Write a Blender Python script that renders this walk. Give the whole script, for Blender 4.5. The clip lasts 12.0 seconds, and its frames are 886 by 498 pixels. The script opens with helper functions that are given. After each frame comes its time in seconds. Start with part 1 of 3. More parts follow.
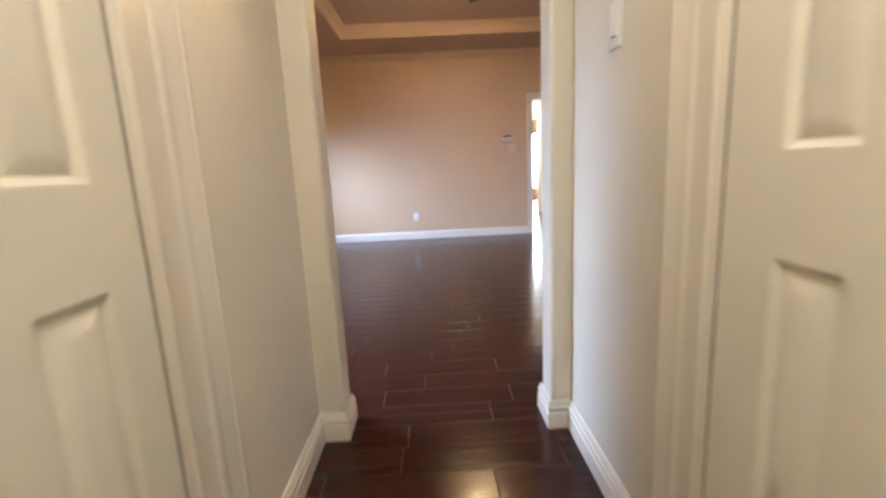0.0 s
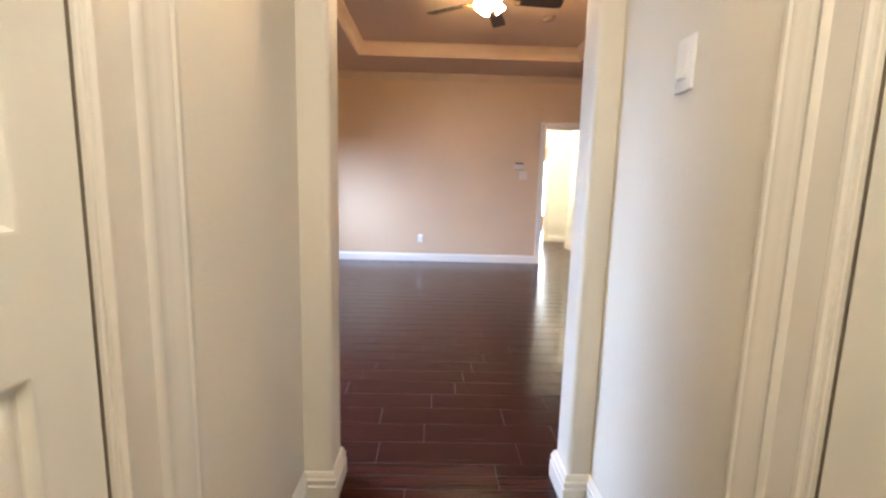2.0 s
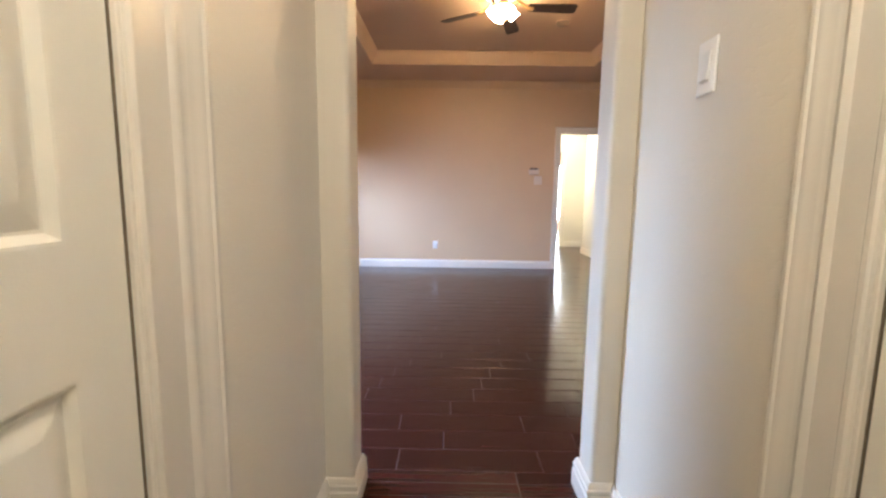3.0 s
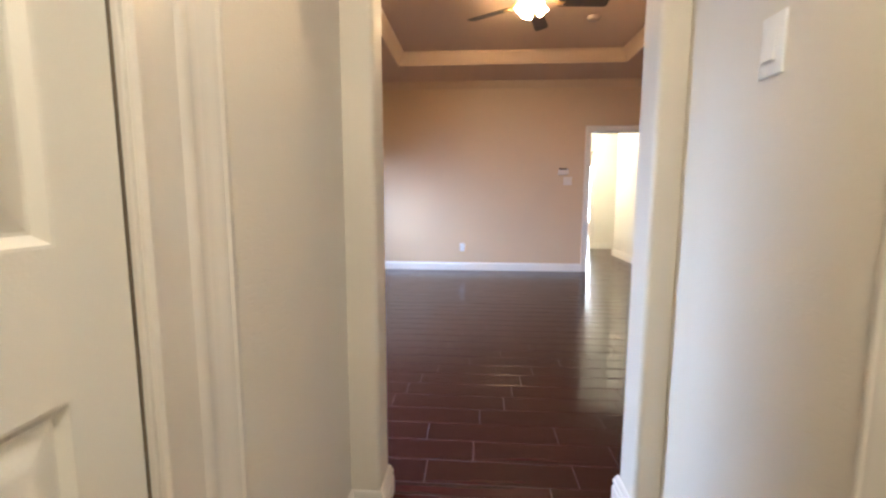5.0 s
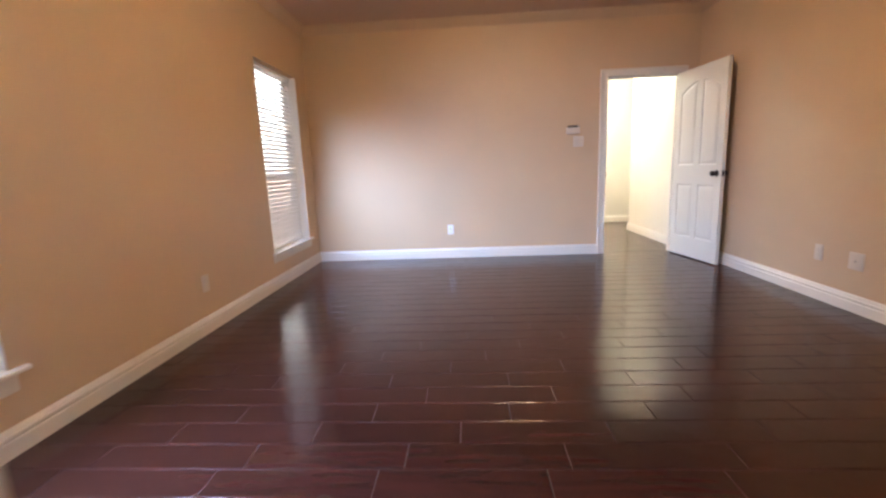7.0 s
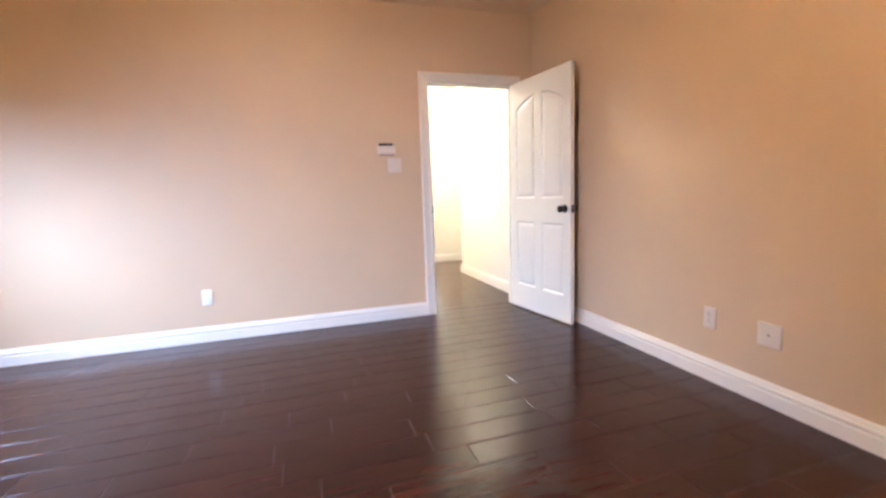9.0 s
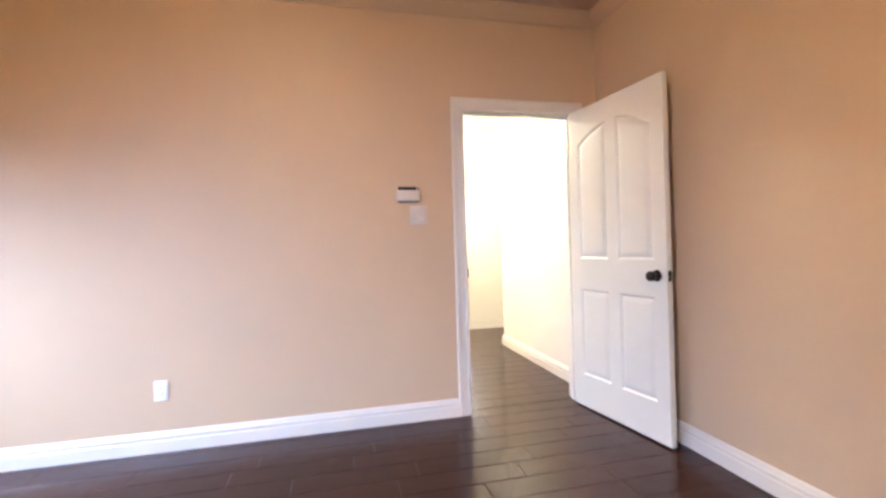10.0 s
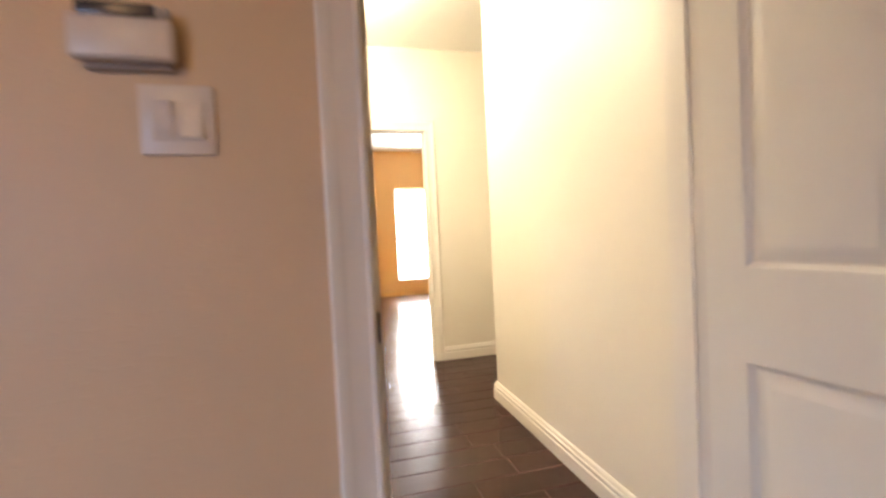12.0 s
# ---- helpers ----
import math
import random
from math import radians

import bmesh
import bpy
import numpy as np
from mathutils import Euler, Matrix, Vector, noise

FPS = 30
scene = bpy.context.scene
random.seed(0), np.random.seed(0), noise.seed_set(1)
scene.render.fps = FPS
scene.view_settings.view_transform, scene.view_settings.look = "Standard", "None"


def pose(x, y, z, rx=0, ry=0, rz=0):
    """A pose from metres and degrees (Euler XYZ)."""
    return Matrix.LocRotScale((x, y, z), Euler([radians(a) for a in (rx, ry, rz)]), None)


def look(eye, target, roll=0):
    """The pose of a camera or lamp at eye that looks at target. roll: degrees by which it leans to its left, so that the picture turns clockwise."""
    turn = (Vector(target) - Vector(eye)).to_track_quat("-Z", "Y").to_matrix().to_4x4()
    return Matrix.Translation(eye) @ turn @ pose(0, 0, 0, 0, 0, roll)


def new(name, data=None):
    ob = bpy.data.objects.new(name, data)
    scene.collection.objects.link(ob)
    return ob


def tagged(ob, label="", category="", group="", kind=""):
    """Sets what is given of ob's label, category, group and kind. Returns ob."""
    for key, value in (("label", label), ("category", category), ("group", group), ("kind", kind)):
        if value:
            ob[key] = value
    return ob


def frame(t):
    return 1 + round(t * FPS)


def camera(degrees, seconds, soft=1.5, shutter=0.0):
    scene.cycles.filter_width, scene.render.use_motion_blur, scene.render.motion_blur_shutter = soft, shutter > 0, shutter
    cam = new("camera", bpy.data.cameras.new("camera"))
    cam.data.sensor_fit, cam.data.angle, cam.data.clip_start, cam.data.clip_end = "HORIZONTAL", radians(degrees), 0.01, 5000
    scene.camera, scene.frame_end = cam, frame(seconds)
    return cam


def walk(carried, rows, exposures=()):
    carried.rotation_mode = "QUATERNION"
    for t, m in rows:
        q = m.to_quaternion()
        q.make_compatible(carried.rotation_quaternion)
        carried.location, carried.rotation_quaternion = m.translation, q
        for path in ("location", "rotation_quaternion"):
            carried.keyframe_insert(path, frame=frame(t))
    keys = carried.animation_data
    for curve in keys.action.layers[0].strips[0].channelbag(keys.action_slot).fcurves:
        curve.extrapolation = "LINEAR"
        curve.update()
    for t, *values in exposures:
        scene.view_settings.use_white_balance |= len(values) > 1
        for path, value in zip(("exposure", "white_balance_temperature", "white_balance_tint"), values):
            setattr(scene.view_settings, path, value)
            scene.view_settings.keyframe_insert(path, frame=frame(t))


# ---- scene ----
cam = camera(90.6, 12.0, soft=2.5, shutter=0.5)
PATH = [
    (0, (-0.174, -0.851, 1.079), (-0.139, 1.116, 0.716), -2.8),
    (0.5, (-0.141, -0.521, 1.109), (-0.3, 1.452, 0.821), -2.1),
    (1, (-0.218, -0.511, 1.133), (-0.541, 1.449, 0.899), -1.6),
    (1.5, (-0.255, -0.602, 1.144), (-0.355, 1.378, 0.883), -1.5),
    (2, (-0.233, -0.653, 1.142), (-0.192, 1.326, 0.859), 1.5),
    (2.5, (-0.251, -0.659, 1.141), (-0.255, 1.322, 0.869), 0.9),
    (4.5, (-0.253, -0.633, 1.147), (-0.3, 1.353, 0.917), 0.5),
    (5, (-0.264, -0.58, 1.132), (-0.407, 1.399, 0.887), 0.1),
    (5.5, (-0.213, -0.394, 1.134), (-0.448, 1.577, 0.888), 0.0),
    (6, (-0.262, -0.118, 1.135), (-0.513, 1.851, 0.888), -0.9),
    (6.5, (-0.254, 0.237, 1.091), (-0.334, 2.215, 0.808), -2.2),
    (6.7, (-0.232, 0.378, 1.052), (-0.308, 2.36, 0.797), -2.8),
    (7, (-0.232, 0.672, 1.073), (-0.35, 2.637, 0.718), -2.3),
    (7.5, (-0.124, 1.118, 1.039), (-0.01, 3.085, 0.694), -1.6),
    (7.7, (-0.113, 1.244, 1.032), (0.133, 3.197, 0.678), -3.4),
    (9.3, (0.399, 2.52, 1.094), (1.023, 4.413, 0.936), -2.1),
    (9.5, (0.459, 2.69, 1.099), (1.024, 4.607, 1.038), -2.1),
    (10, (0.577, 3.183, 1.119), (1.032, 5.13, 1.114), -1.7),
    (10.5, (0.703, 3.69, 1.128), (1.277, 5.606, 1.138), -4.0),
    (11, (0.915, 4.19, 1.123), (1.408, 6.128, 1.075), -2.7),
    (11.5, (1.089, 4.709, 1.145), (1.632, 6.633, 1.086), -4.4),
    (12, (1.315, 5.151, 1.119), (1.819, 7.085, 1.054), -2.8),
]
walk(cam, [(t, look(eye, target, roll)) for t, eye, target, roll in PATH], [(0.0, 1.90, 6700, 7), (0.5, 2.05, 6450, 7), (1.0, 2.24, 6400, 7), (1.5, 2.16, 6500, 7), (2.4, 2.12, 6550, 7), (2.7, 1.94, 6550, 7), (4.5, 1.92, 6550, 7), (5.0, 1.96, 6500, 7), (5.5, 2.06, 6400, 6), (6.0, 2.16, 6330, 7), (6.5, 2.14, 6320, 8), (7.0, 2.13, 6350, 9), (7.5, 2.30, 6230, 9), (9.5, 2.48, 6300, 10), (10.0, 2.45, 6400, 10), (10.5, 2.22, 6800, 11), (11.0, 1.90, 7150, 12), (12.0, 1.54, 7800, 14)])

# ---- light and paint settings ----
SKY, SUN = 0.15, 5.0
DAY_WATTS, DAY_RGB, DAY_TILT, DAY_SPREAD, END_WATTS = 8.2, (0.40, 0.57, 1.0), 51.0, 96.0, 85.0
FAN_GLOW, BULB_GLOW, HALL_GLOW, VEST_GLOW = 43.0, 115.0, 74.0, 19.2
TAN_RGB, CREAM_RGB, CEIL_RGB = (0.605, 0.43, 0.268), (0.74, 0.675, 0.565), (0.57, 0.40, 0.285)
CROWN_RGB, TRAY_RGB = (0.57, 0.415, 0.275), (0.69, 0.51, 0.35)
BEAM_WATTS, NEAR_WATTS, STEEP_WATTS = 9.5, 3.4, 9.0
SLAT_TILT = 40.0

# ---- world, sun ----
world = bpy.data.worlds.new("sky")
scene.world = world
world.use_nodes = True
wn = world.node_tree.nodes
sky = wn.new("ShaderNodeTexSky")
sky.sky_type = "NISHITA"
sky.sun_disc = False
sky.sun_elevation = radians(43.6)
sky.sun_rotation = radians(122)
wn["Background"].inputs["Strength"].default_value = SKY
world.node_tree.links.new(sky.outputs["Color"], wn["Background"].inputs["Color"])
sun = new("sun", bpy.data.lights.new("sun", "SUN"))
sun.data.energy, sun.data.angle, sun.data.color = SUN, radians(0.6), (1.0, 0.95, 0.88)
sun.matrix_world = look((8.0, -5.0, 9.0), (0, 0, 0))


def window_light(eye, target, wide, tall, watts, spread, tint=DAY_RGB):
    """The sky's light in a window's opening."""
    lamp = new("window_light", bpy.data.lights.new("window_light", "AREA"))
    lamp.data.shape, lamp.data.size, lamp.data.size_y = "RECTANGLE", wide, tall
    lamp.data.energy, lamp.data.color, lamp.data.spread = watts, tint, radians(spread)
    lamp.matrix_world = look(eye, target)


# yaw and tilt follow the light that the slats let through: downwards, along the room and into the vestibule
for wy, wide, yaw, tilt, spread, watts in ((5.21, 0.8, 13, DAY_TILT, DAY_SPREAD, DAY_WATTS), (1.735, 0.3, 56, 24, 74, BEAM_WATTS), (1.735, 0.56, -28, 26, 64, NEAR_WATTS), (1.735, 0.88, 0, 62, 74, STEEP_WATTS)):
    for wz in (1.95, 1.72, 1.49, 1.26):
        a, s = radians(tilt), radians(yaw)
        aim = Vector((math.cos(a) * math.cos(s), math.cos(a) * math.sin(s), -math.sin(a)))
        spot = Vector((-1.98, wy, wz))
        window_light(spot, spot + aim, wide, 0.14, watts / 4, spread, (0.48, 0.64, 1.0) if yaw < 0 else DAY_RGB)
window_light((3.035, 13.64, 1.16), (3.035, 0, 1.16), 0.85, 1.7, END_WATTS, 160, (0.75, 0.85, 1.0))


# ---- materials ----
def graph(name):
    m = bpy.data.materials.new(name)
    m.use_nodes = True
    t = m.node_tree
    return m, t.nodes, t.links, t.nodes["Principled BSDF"]


def plain(name, col, rough=0.5, metal=0.0, var=0.06, scale=9.0, bump=0.0, bscale=150.0, detail=2.0, coat=0.0):
    """A surface with colour variation at a broad scale, gloss variation and fine relief."""
    m, n, l, b = graph(name)
    tc = n.new("ShaderNodeTexCoord")
    broad = n.new("ShaderNodeTexNoise")
    broad.inputs["Scale"].default_value = scale
    broad.inputs["Detail"].default_value = 4
    l.new(tc.outputs["Object"], broad.inputs["Vector"])
    mix = n.new("ShaderNodeMix")
    mix.data_type = "RGBA"
    mix.inputs[6].default_value = (*[c * (1 - var) for c in col], 1)
    mix.inputs[7].default_value = (*[min(1, c * (1 + var)) for c in col], 1)
    l.new(broad.outputs["Fac"], mix.inputs[0])
    l.new(mix.outputs[2], b.inputs["Base Color"])
    rr = n.new("ShaderNodeMapRange")
    rr.inputs["To Min"].default_value, rr.inputs["To Max"].default_value = rough * 0.85, min(1, rough * 1.15)
    l.new(broad.outputs["Fac"], rr.inputs["Value"])
    l.new(rr.outputs["Result"], b.inputs["Roughness"])
    b.inputs["Metallic"].default_value = metal
    b.inputs["Coat Weight"].default_value = coat
    if bump:
        fine = n.new("ShaderNodeTexNoise")
        fine.inputs["Scale"].default_value = bscale
        fine.inputs["Detail"].default_value = detail
        l.new(tc.outputs["Object"], fine.inputs["Vector"])
        bp = n.new("ShaderNodeBump")
        bp.inputs["Strength"].default_value = bump
        bp.inputs["Distance"].default_value = 0.004
        l.new(fine.outputs["Fac"], bp.inputs["Height"])
        l.new(bp.outputs["Normal"], b.inputs["Normal"])
    return m


def wall_paint(name, col, rough=0.5):
    """Rolled paint over knock-down plaster: fine peel, sparse raised flecks, faint broad unevenness."""
    m, n, l, b = graph(name)
    tc = n.new("ShaderNodeTexCoord")
    broad = n.new("ShaderNodeTexNoise")
    broad.inputs["Scale"].default_value = 1.7
    broad.inputs["Detail"].default_value = 5
    l.new(tc.outputs["Object"], broad.inputs["Vector"])
    mix = n.new("ShaderNodeMix")
    mix.data_type = "RGBA"
    mix.inputs[6].default_value = (*[c * 0.95 for c in col], 1)
    mix.inputs[7].default_value = (*[min(1, c * 1.05) for c in col], 1)
    l.new(broad.outputs["Fac"], mix.inputs[0])
    l.new(mix.outputs[2], b.inputs["Base Color"])
    b.inputs["Roughness"].default_value = rough
    flat = n.new("ShaderNodeMapping")
    flat.inputs["Scale"].default_value = (1.0, 1.0, 2.6)
    l.new(tc.outputs["Object"], flat.inputs["Vector"])
    fleck = n.new("ShaderNodeTexNoise")
    fleck.inputs["Scale"].default_value = 34
    fleck.inputs["Detail"].default_value = 3
    l.new(flat.outputs["Vector"], fleck.inputs["Vector"])
    ramp = n.new("ShaderNodeValToRGB")
    ramp.color_ramp.elements[0].position, ramp.color_ramp.elements[1].position = 0.56, 0.66
    l.new(fleck.outputs["Fac"], ramp.inputs["Fac"])
    peel = n.new("ShaderNodeTexNoise")
    peel.inputs["Scale"].default_value = 190
    l.new(tc.outputs["Object"], peel.inputs["Vector"])
    add = n.new("ShaderNodeMath")
    add.operation = "MULTIPLY_ADD"
    add.inputs[1].default_value = 0.35
    l.new(peel.outputs["Fac"], add.inputs[0])
    l.new(ramp.outputs["Color"], add.inputs[2])
    bp = n.new("ShaderNodeBump")
    bp.inputs["Strength"].default_value = 0.15
    bp.inputs["Distance"].default_value = 0.0025
    l.new(add.outputs["Value"], bp.inputs["Height"])
    l.new(bp.outputs["Normal"], b.inputs["Normal"])
    return m


def plank_tile(name):
    """Dark red-brown wood-look porcelain, each plank with its own tone, long grain and a hand-scraped sheen."""
    m, n, l, b = graph(name)
    tc = n.new("ShaderNodeTexCoord")
    info = n.new("ShaderNodeObjectInfo")
    geo = n.new("ShaderNodeNewGeometry")
    rnd = n.new("ShaderNodeMath")
    rnd.operation = "ADD"
    l.new(info.outputs["Random"], rnd.inputs[0])
    l.new(geo.outputs["Random Per Island"], rnd.inputs[1])
    off = n.new("ShaderNodeVectorMath")
    off.operation = "MULTIPLY_ADD"
    comb = n.new("ShaderNodeCombineXYZ")
    for k in ("X", "Y", "Z"):
        l.new(rnd.outputs["Value"], comb.inputs[k])
    off.inputs[1].default_value = (37, 53, 11)
    l.new(comb.outputs["Vector"], off.inputs[0])
    l.new(tc.outputs["Object"], off.inputs[2])
    mp = n.new("ShaderNodeMapping")
    mp.inputs["Scale"].default_value = (1.3, 15, 1)
    l.new(off.outputs["Vector"], mp.inputs["Vector"])
    grain = n.new("ShaderNodeTexNoise")
    grain.inputs["Scale"].default_value = 1.6
    grain.inputs["Detail"].default_value = 6
    grain.inputs["Roughness"].default_value = 0.62
    grain.inputs["Distortion"].default_value = 0.7
    l.new(mp.outputs["Vector"], grain.inputs["Vector"])
    ramp = n.new("ShaderNodeValToRGB")
    e = ramp.color_ramp.elements
    e[0].position, e[0].color = 0.25, (0.021, 0.0062, 0.0046, 1)
    e[1].position, e[1].color = 0.8, (0.050, 0.0145, 0.0100, 1)
    mid = e.new(0.5)
    mid.color = (0.033, 0.0095, 0.0068, 1)
    l.new(grain.outputs["Fac"], ramp.inputs["Fac"])
    tone = n.new("ShaderNodeMapRange")
    tone.inputs["From Max"].default_value = 2.0
    tone.inputs["To Min"].default_value, tone.inputs["To Max"].default_value = 0.72, 1.3
    l.new(rnd.outputs["Value"], tone.inputs["Value"])
    hsv = n.new("ShaderNodeHueSaturation")
    l.new(tone.outputs["Result"], hsv.inputs["Value"])
    l.new(ramp.outputs["Color"], hsv.inputs["Color"])
    l.new(hsv.outputs["Color"], b.inputs["Base Color"])
    rr = n.new("ShaderNodeMapRange")
    rr.inputs["To Min"].default_value, rr.inputs["To Max"].default_value = 0.15, 0.23
    b.inputs["Specular IOR Level"].default_value = 0.31
    l.new(grain.outputs["Fac"], rr.inputs["Value"])
    l.new(rr.outputs["Result"], b.inputs["Roughness"])
    wave = n.new("ShaderNodeTexNoise")
    wave.inputs["Scale"].default_value = 6.0
    wave.inputs["Detail"].default_value = 2
    l.new(off.outputs["Vector"], wave.inputs["Vector"])
    b1 = n.new("ShaderNodeBump")
    b1.inputs["Strength"].default_value = 0.28
    b1.inputs["Distance"].default_value = 0.008
    l.new(wave.outputs["Fac"], b1.inputs["Height"])
    b2 = n.new("ShaderNodeBump")
    b2.inputs["Strength"].default_value = 0.08
    b2.inputs["Distance"].default_value = 0.0012
    l.new(grain.outputs["Fac"], b2.inputs["Height"])
    l.new(b1.outputs["Normal"], b2.inputs["Normal"])
    l.new(b2.outputs["Normal"], b.inputs["Normal"])
    return m


def brick_wall(name):
    m, n, l, b = graph(name)
    tc = n.new("ShaderNodeTexCoord")
    mp = n.new("ShaderNodeMapping")
    mp.inputs["Rotation"].default_value = (radians(90), 0, radians(90))
    l.new(tc.outputs["Object"], mp.inputs["Vector"])
    br = n.new("ShaderNodeTexBrick")
    br.inputs["Scale"].default_value = 1.0
    br.inputs["Brick Width"].default_value, br.inputs["Row Height"].default_value = 0.21, 0.075
    br.inputs["Mortar Size"].default_value = 0.006
    br.inputs["Color1"].default_value = (0.6, 0.46, 0.42, 1)
    br.inputs["Color2"].default_value = (0.66, 0.53, 0.49, 1)
    br.inputs["Mortar"].default_value = (0.62, 0.58, 0.54, 1)
    l.new(mp.outputs["Vector"], br.inputs["Vector"])
    l.new(br.outputs["Color"], b.inputs["Base Color"])
    b.inputs["Roughness"].default_value = 0.85
    bp = n.new("ShaderNodeBump")
    bp.invert = True
    bp.inputs["Strength"].default_value = 0.6
    bp.inputs["Distance"].default_value = 0.006
    l.new(br.outputs["Fac"], bp.inputs["Height"])
    l.new(bp.outputs["Normal"], b.inputs["Normal"])
    return m


def glowing(name, col, strength):
    m, n, l, b = graph(name)
    b.inputs["Base Color"].default_value = (0.85, 0.83, 0.78, 1)
    b.inputs["Roughness"].default_value = 0.4
    b.inputs["Emission Color"].default_value = (*col, 1)
    b.inputs["Emission Strength"].default_value = strength
    return m


def clear_glass(name):
    m, n, l, b = graph(name)
    b.inputs["Base Color"].default_value = (0.97, 0.99, 0.98, 1)
    b.inputs["Roughness"].default_value = 0.0
    b.inputs["Transmission Weight"].default_value = 1.0
    b.inputs["IOR"].default_value = 1.45
    return m


TAN = wall_paint("tan wall paint", TAN_RGB)
OCHRE = wall_paint("ochre wall paint", (0.64, 0.37, 0.13))
CREAM = wall_paint("cream wall paint", CREAM_RGB)
PALECEIL = wall_paint("pale ceiling paint", (0.82, 0.81, 0.77), 0.7)
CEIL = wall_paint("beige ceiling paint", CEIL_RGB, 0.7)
TRIM = plain("cream trim enamel", (0.73, 0.67, 0.575), 0.32, var=0.03, scale=5, bump=0.06, bscale=60)
DOORPAINT = plain("off-white door enamel", (0.75, 0.70, 0.595), 0.34, var=0.03, scale=4, bump=0.08, bscale=240)
PLANK = plank_tile("dark wood-look tile")
GROUT = plain("grey-brown grout", (0.065, 0.048, 0.042), 0.85, var=0.2, scale=14, bump=0.4, bscale=300)
PLASTIC = plain("white plastic", (0.85, 0.83, 0.79), 0.35, var=0.02)
GREYP = plain("grey plastic", (0.33, 0.31, 0.29), 0.4, var=0.04)
DARKP = plain("dark display plastic", (0.05, 0.045, 0.045), 0.25, var=0.1)
DARKTAN = plain("dark tan plastic", (0.36, 0.26, 0.19), 0.6, var=0.04)
GAPSHADE = plain("dark brown gap shade", (0.17, 0.125, 0.08), 0.8)
SLOT = plain("dark slot", (0.03, 0.03, 0.03), 0.6)
ALMOND = plain("almond plastic", (0.64, 0.55, 0.46), 0.35, var=0.03)
BRONZE = plain("oil-rubbed bronze", (0.035, 0.026, 0.022), 0.32, metal=0.85, var=0.25, scale=40)
BRASS = plain("antique brass", (0.55, 0.36, 0.16), 0.3, metal=1.0, var=0.15, scale=30)
BLADE = plain("dark walnut blade", (0.02, 0.0105, 0.0075), 0.38, var=0.35, scale=14, bump=0.08, bscale=90)
STEEL = plain("painted hinge steel", (0.35, 0.31, 0.26), 0.4, metal=0.6, var=0.1)
SLATM = plain("white blind slat", (0.84, 0.84, 0.86), 0.4, var=0.02)
VINYL = plain("white window frame", (0.75, 0.75, 0.75), 0.4, var=0.03)
GLASS = clear_glass("window glass")
BRICK = brick_wall("pale red brick")
ROOFING = plain("grey roof shingles", (0.13, 0.12, 0.12), 0.9, var=0.3, scale=6, bump=0.6, bscale=40)
SOIL = plain("pale reddish ground", (0.34, 0.24, 0.2), 0.95, var=0.25, scale=2.5, bump=0.5, bscale=30)
WHITEPAINT = plain("white fascia paint", (0.8, 0.8, 0.78), 0.5, var=0.04)
BULB = glowing("lit warm bulb", (1.0, 0.61, 0.29), BULB_GLOW)
FANGLOW = glowing("lit frosted fan glass", (1.0, 0.72, 0.43), FAN_GLOW)
HALLGLOW = glowing("lit hall dome glass", (1.0, 0.985, 0.89), HALL_GLOW)
VESTGLOW = glowing("lit vestibule dome glass", (1.0, 0.985, 0.93), VEST_GLOW)


# ---- mesh helpers ----
def finish(bm, name, material, smooth=0):
    bmesh.ops.recalc_face_normals(bm, faces=bm.faces)
    me = bpy.data.meshes.new(name)
    bm.to_mesh(me)
    bm.free()
    me.materials.append(material)
    if smooth:
        me.polygons.foreach_set("use_smooth", [True] * len(me.polygons))
        me.set_sharp_from_angle(angle=radians(smooth))
    return me


def thing(name, label, category, m=None, group="", kind=""):
    ob = new(name)
    if m is not None:
        ob.matrix_world = m
    return tagged(ob, label, category, group, kind)


def part(name, bm, material, parent, label="", smooth=30):
    ob = new(name, finish(bm, name, material, smooth))
    ob.parent = parent
    return tagged(ob, label) if label else ob


def solid(name, bm, material, label, category, kind="structure", smooth=30):
    return tagged(new(name, finish(bm, name, material, smooth)), label, category, kind=kind)


def box(bm, x0, x1, y0, y1, z0, z1, bevel=0.0, seg=2):
    vs = [bm.verts.new((x, y, z)) for z in (z0, z1) for x, y in ((x0, y0), (x1, y0), (x1, y1), (x0, y1))]
    fs = [bm.faces.new([vs[i] for i in q]) for q in ((3, 2, 1, 0), (4, 5, 6, 7), (0, 1, 5, 4), (1, 2, 6, 5), (2, 3, 7, 6), (3, 0, 4, 7))]
    if bevel:
        es = list({e for f in fs for e in f.edges})
        bmesh.ops.bevel(bm, geom=es, offset=bevel, segments=seg, affect="EDGES", profile=0.5)
    return bm


def boxed(*a, **k):
    return box(bmesh.new(), *a, **k)


def sweep(bm, prof, p0, p1, vd, vh, a0=(0, 0), a1=(0, 0)):
    """A moulding of profile (depth, height) from p0 to p1; a0, a1: how far each end runs on for each metre of depth and height."""
    p0, p1, vd, vh = Vector(p0), Vector(p1), Vector(vd), Vector(vh)
    run = (p1 - p0).normalized()
    rings = []
    for p, a, s in ((p0, a0, -1), (p1, a1, 1)):
        rings.append([bm.verts.new(p + vd * d + vh * h + run * s * (a[0] * d + a[1] * h)) for d, h in prof])
    k = len(prof)
    for i in range(k):
        bm.faces.new((rings[0][i], rings[0][(i + 1) % k], rings[1][(i + 1) % k], rings[1][i]))
    bm.faces.new(rings[0])
    bm.faces.new(rings[1][::-1])
    return bm


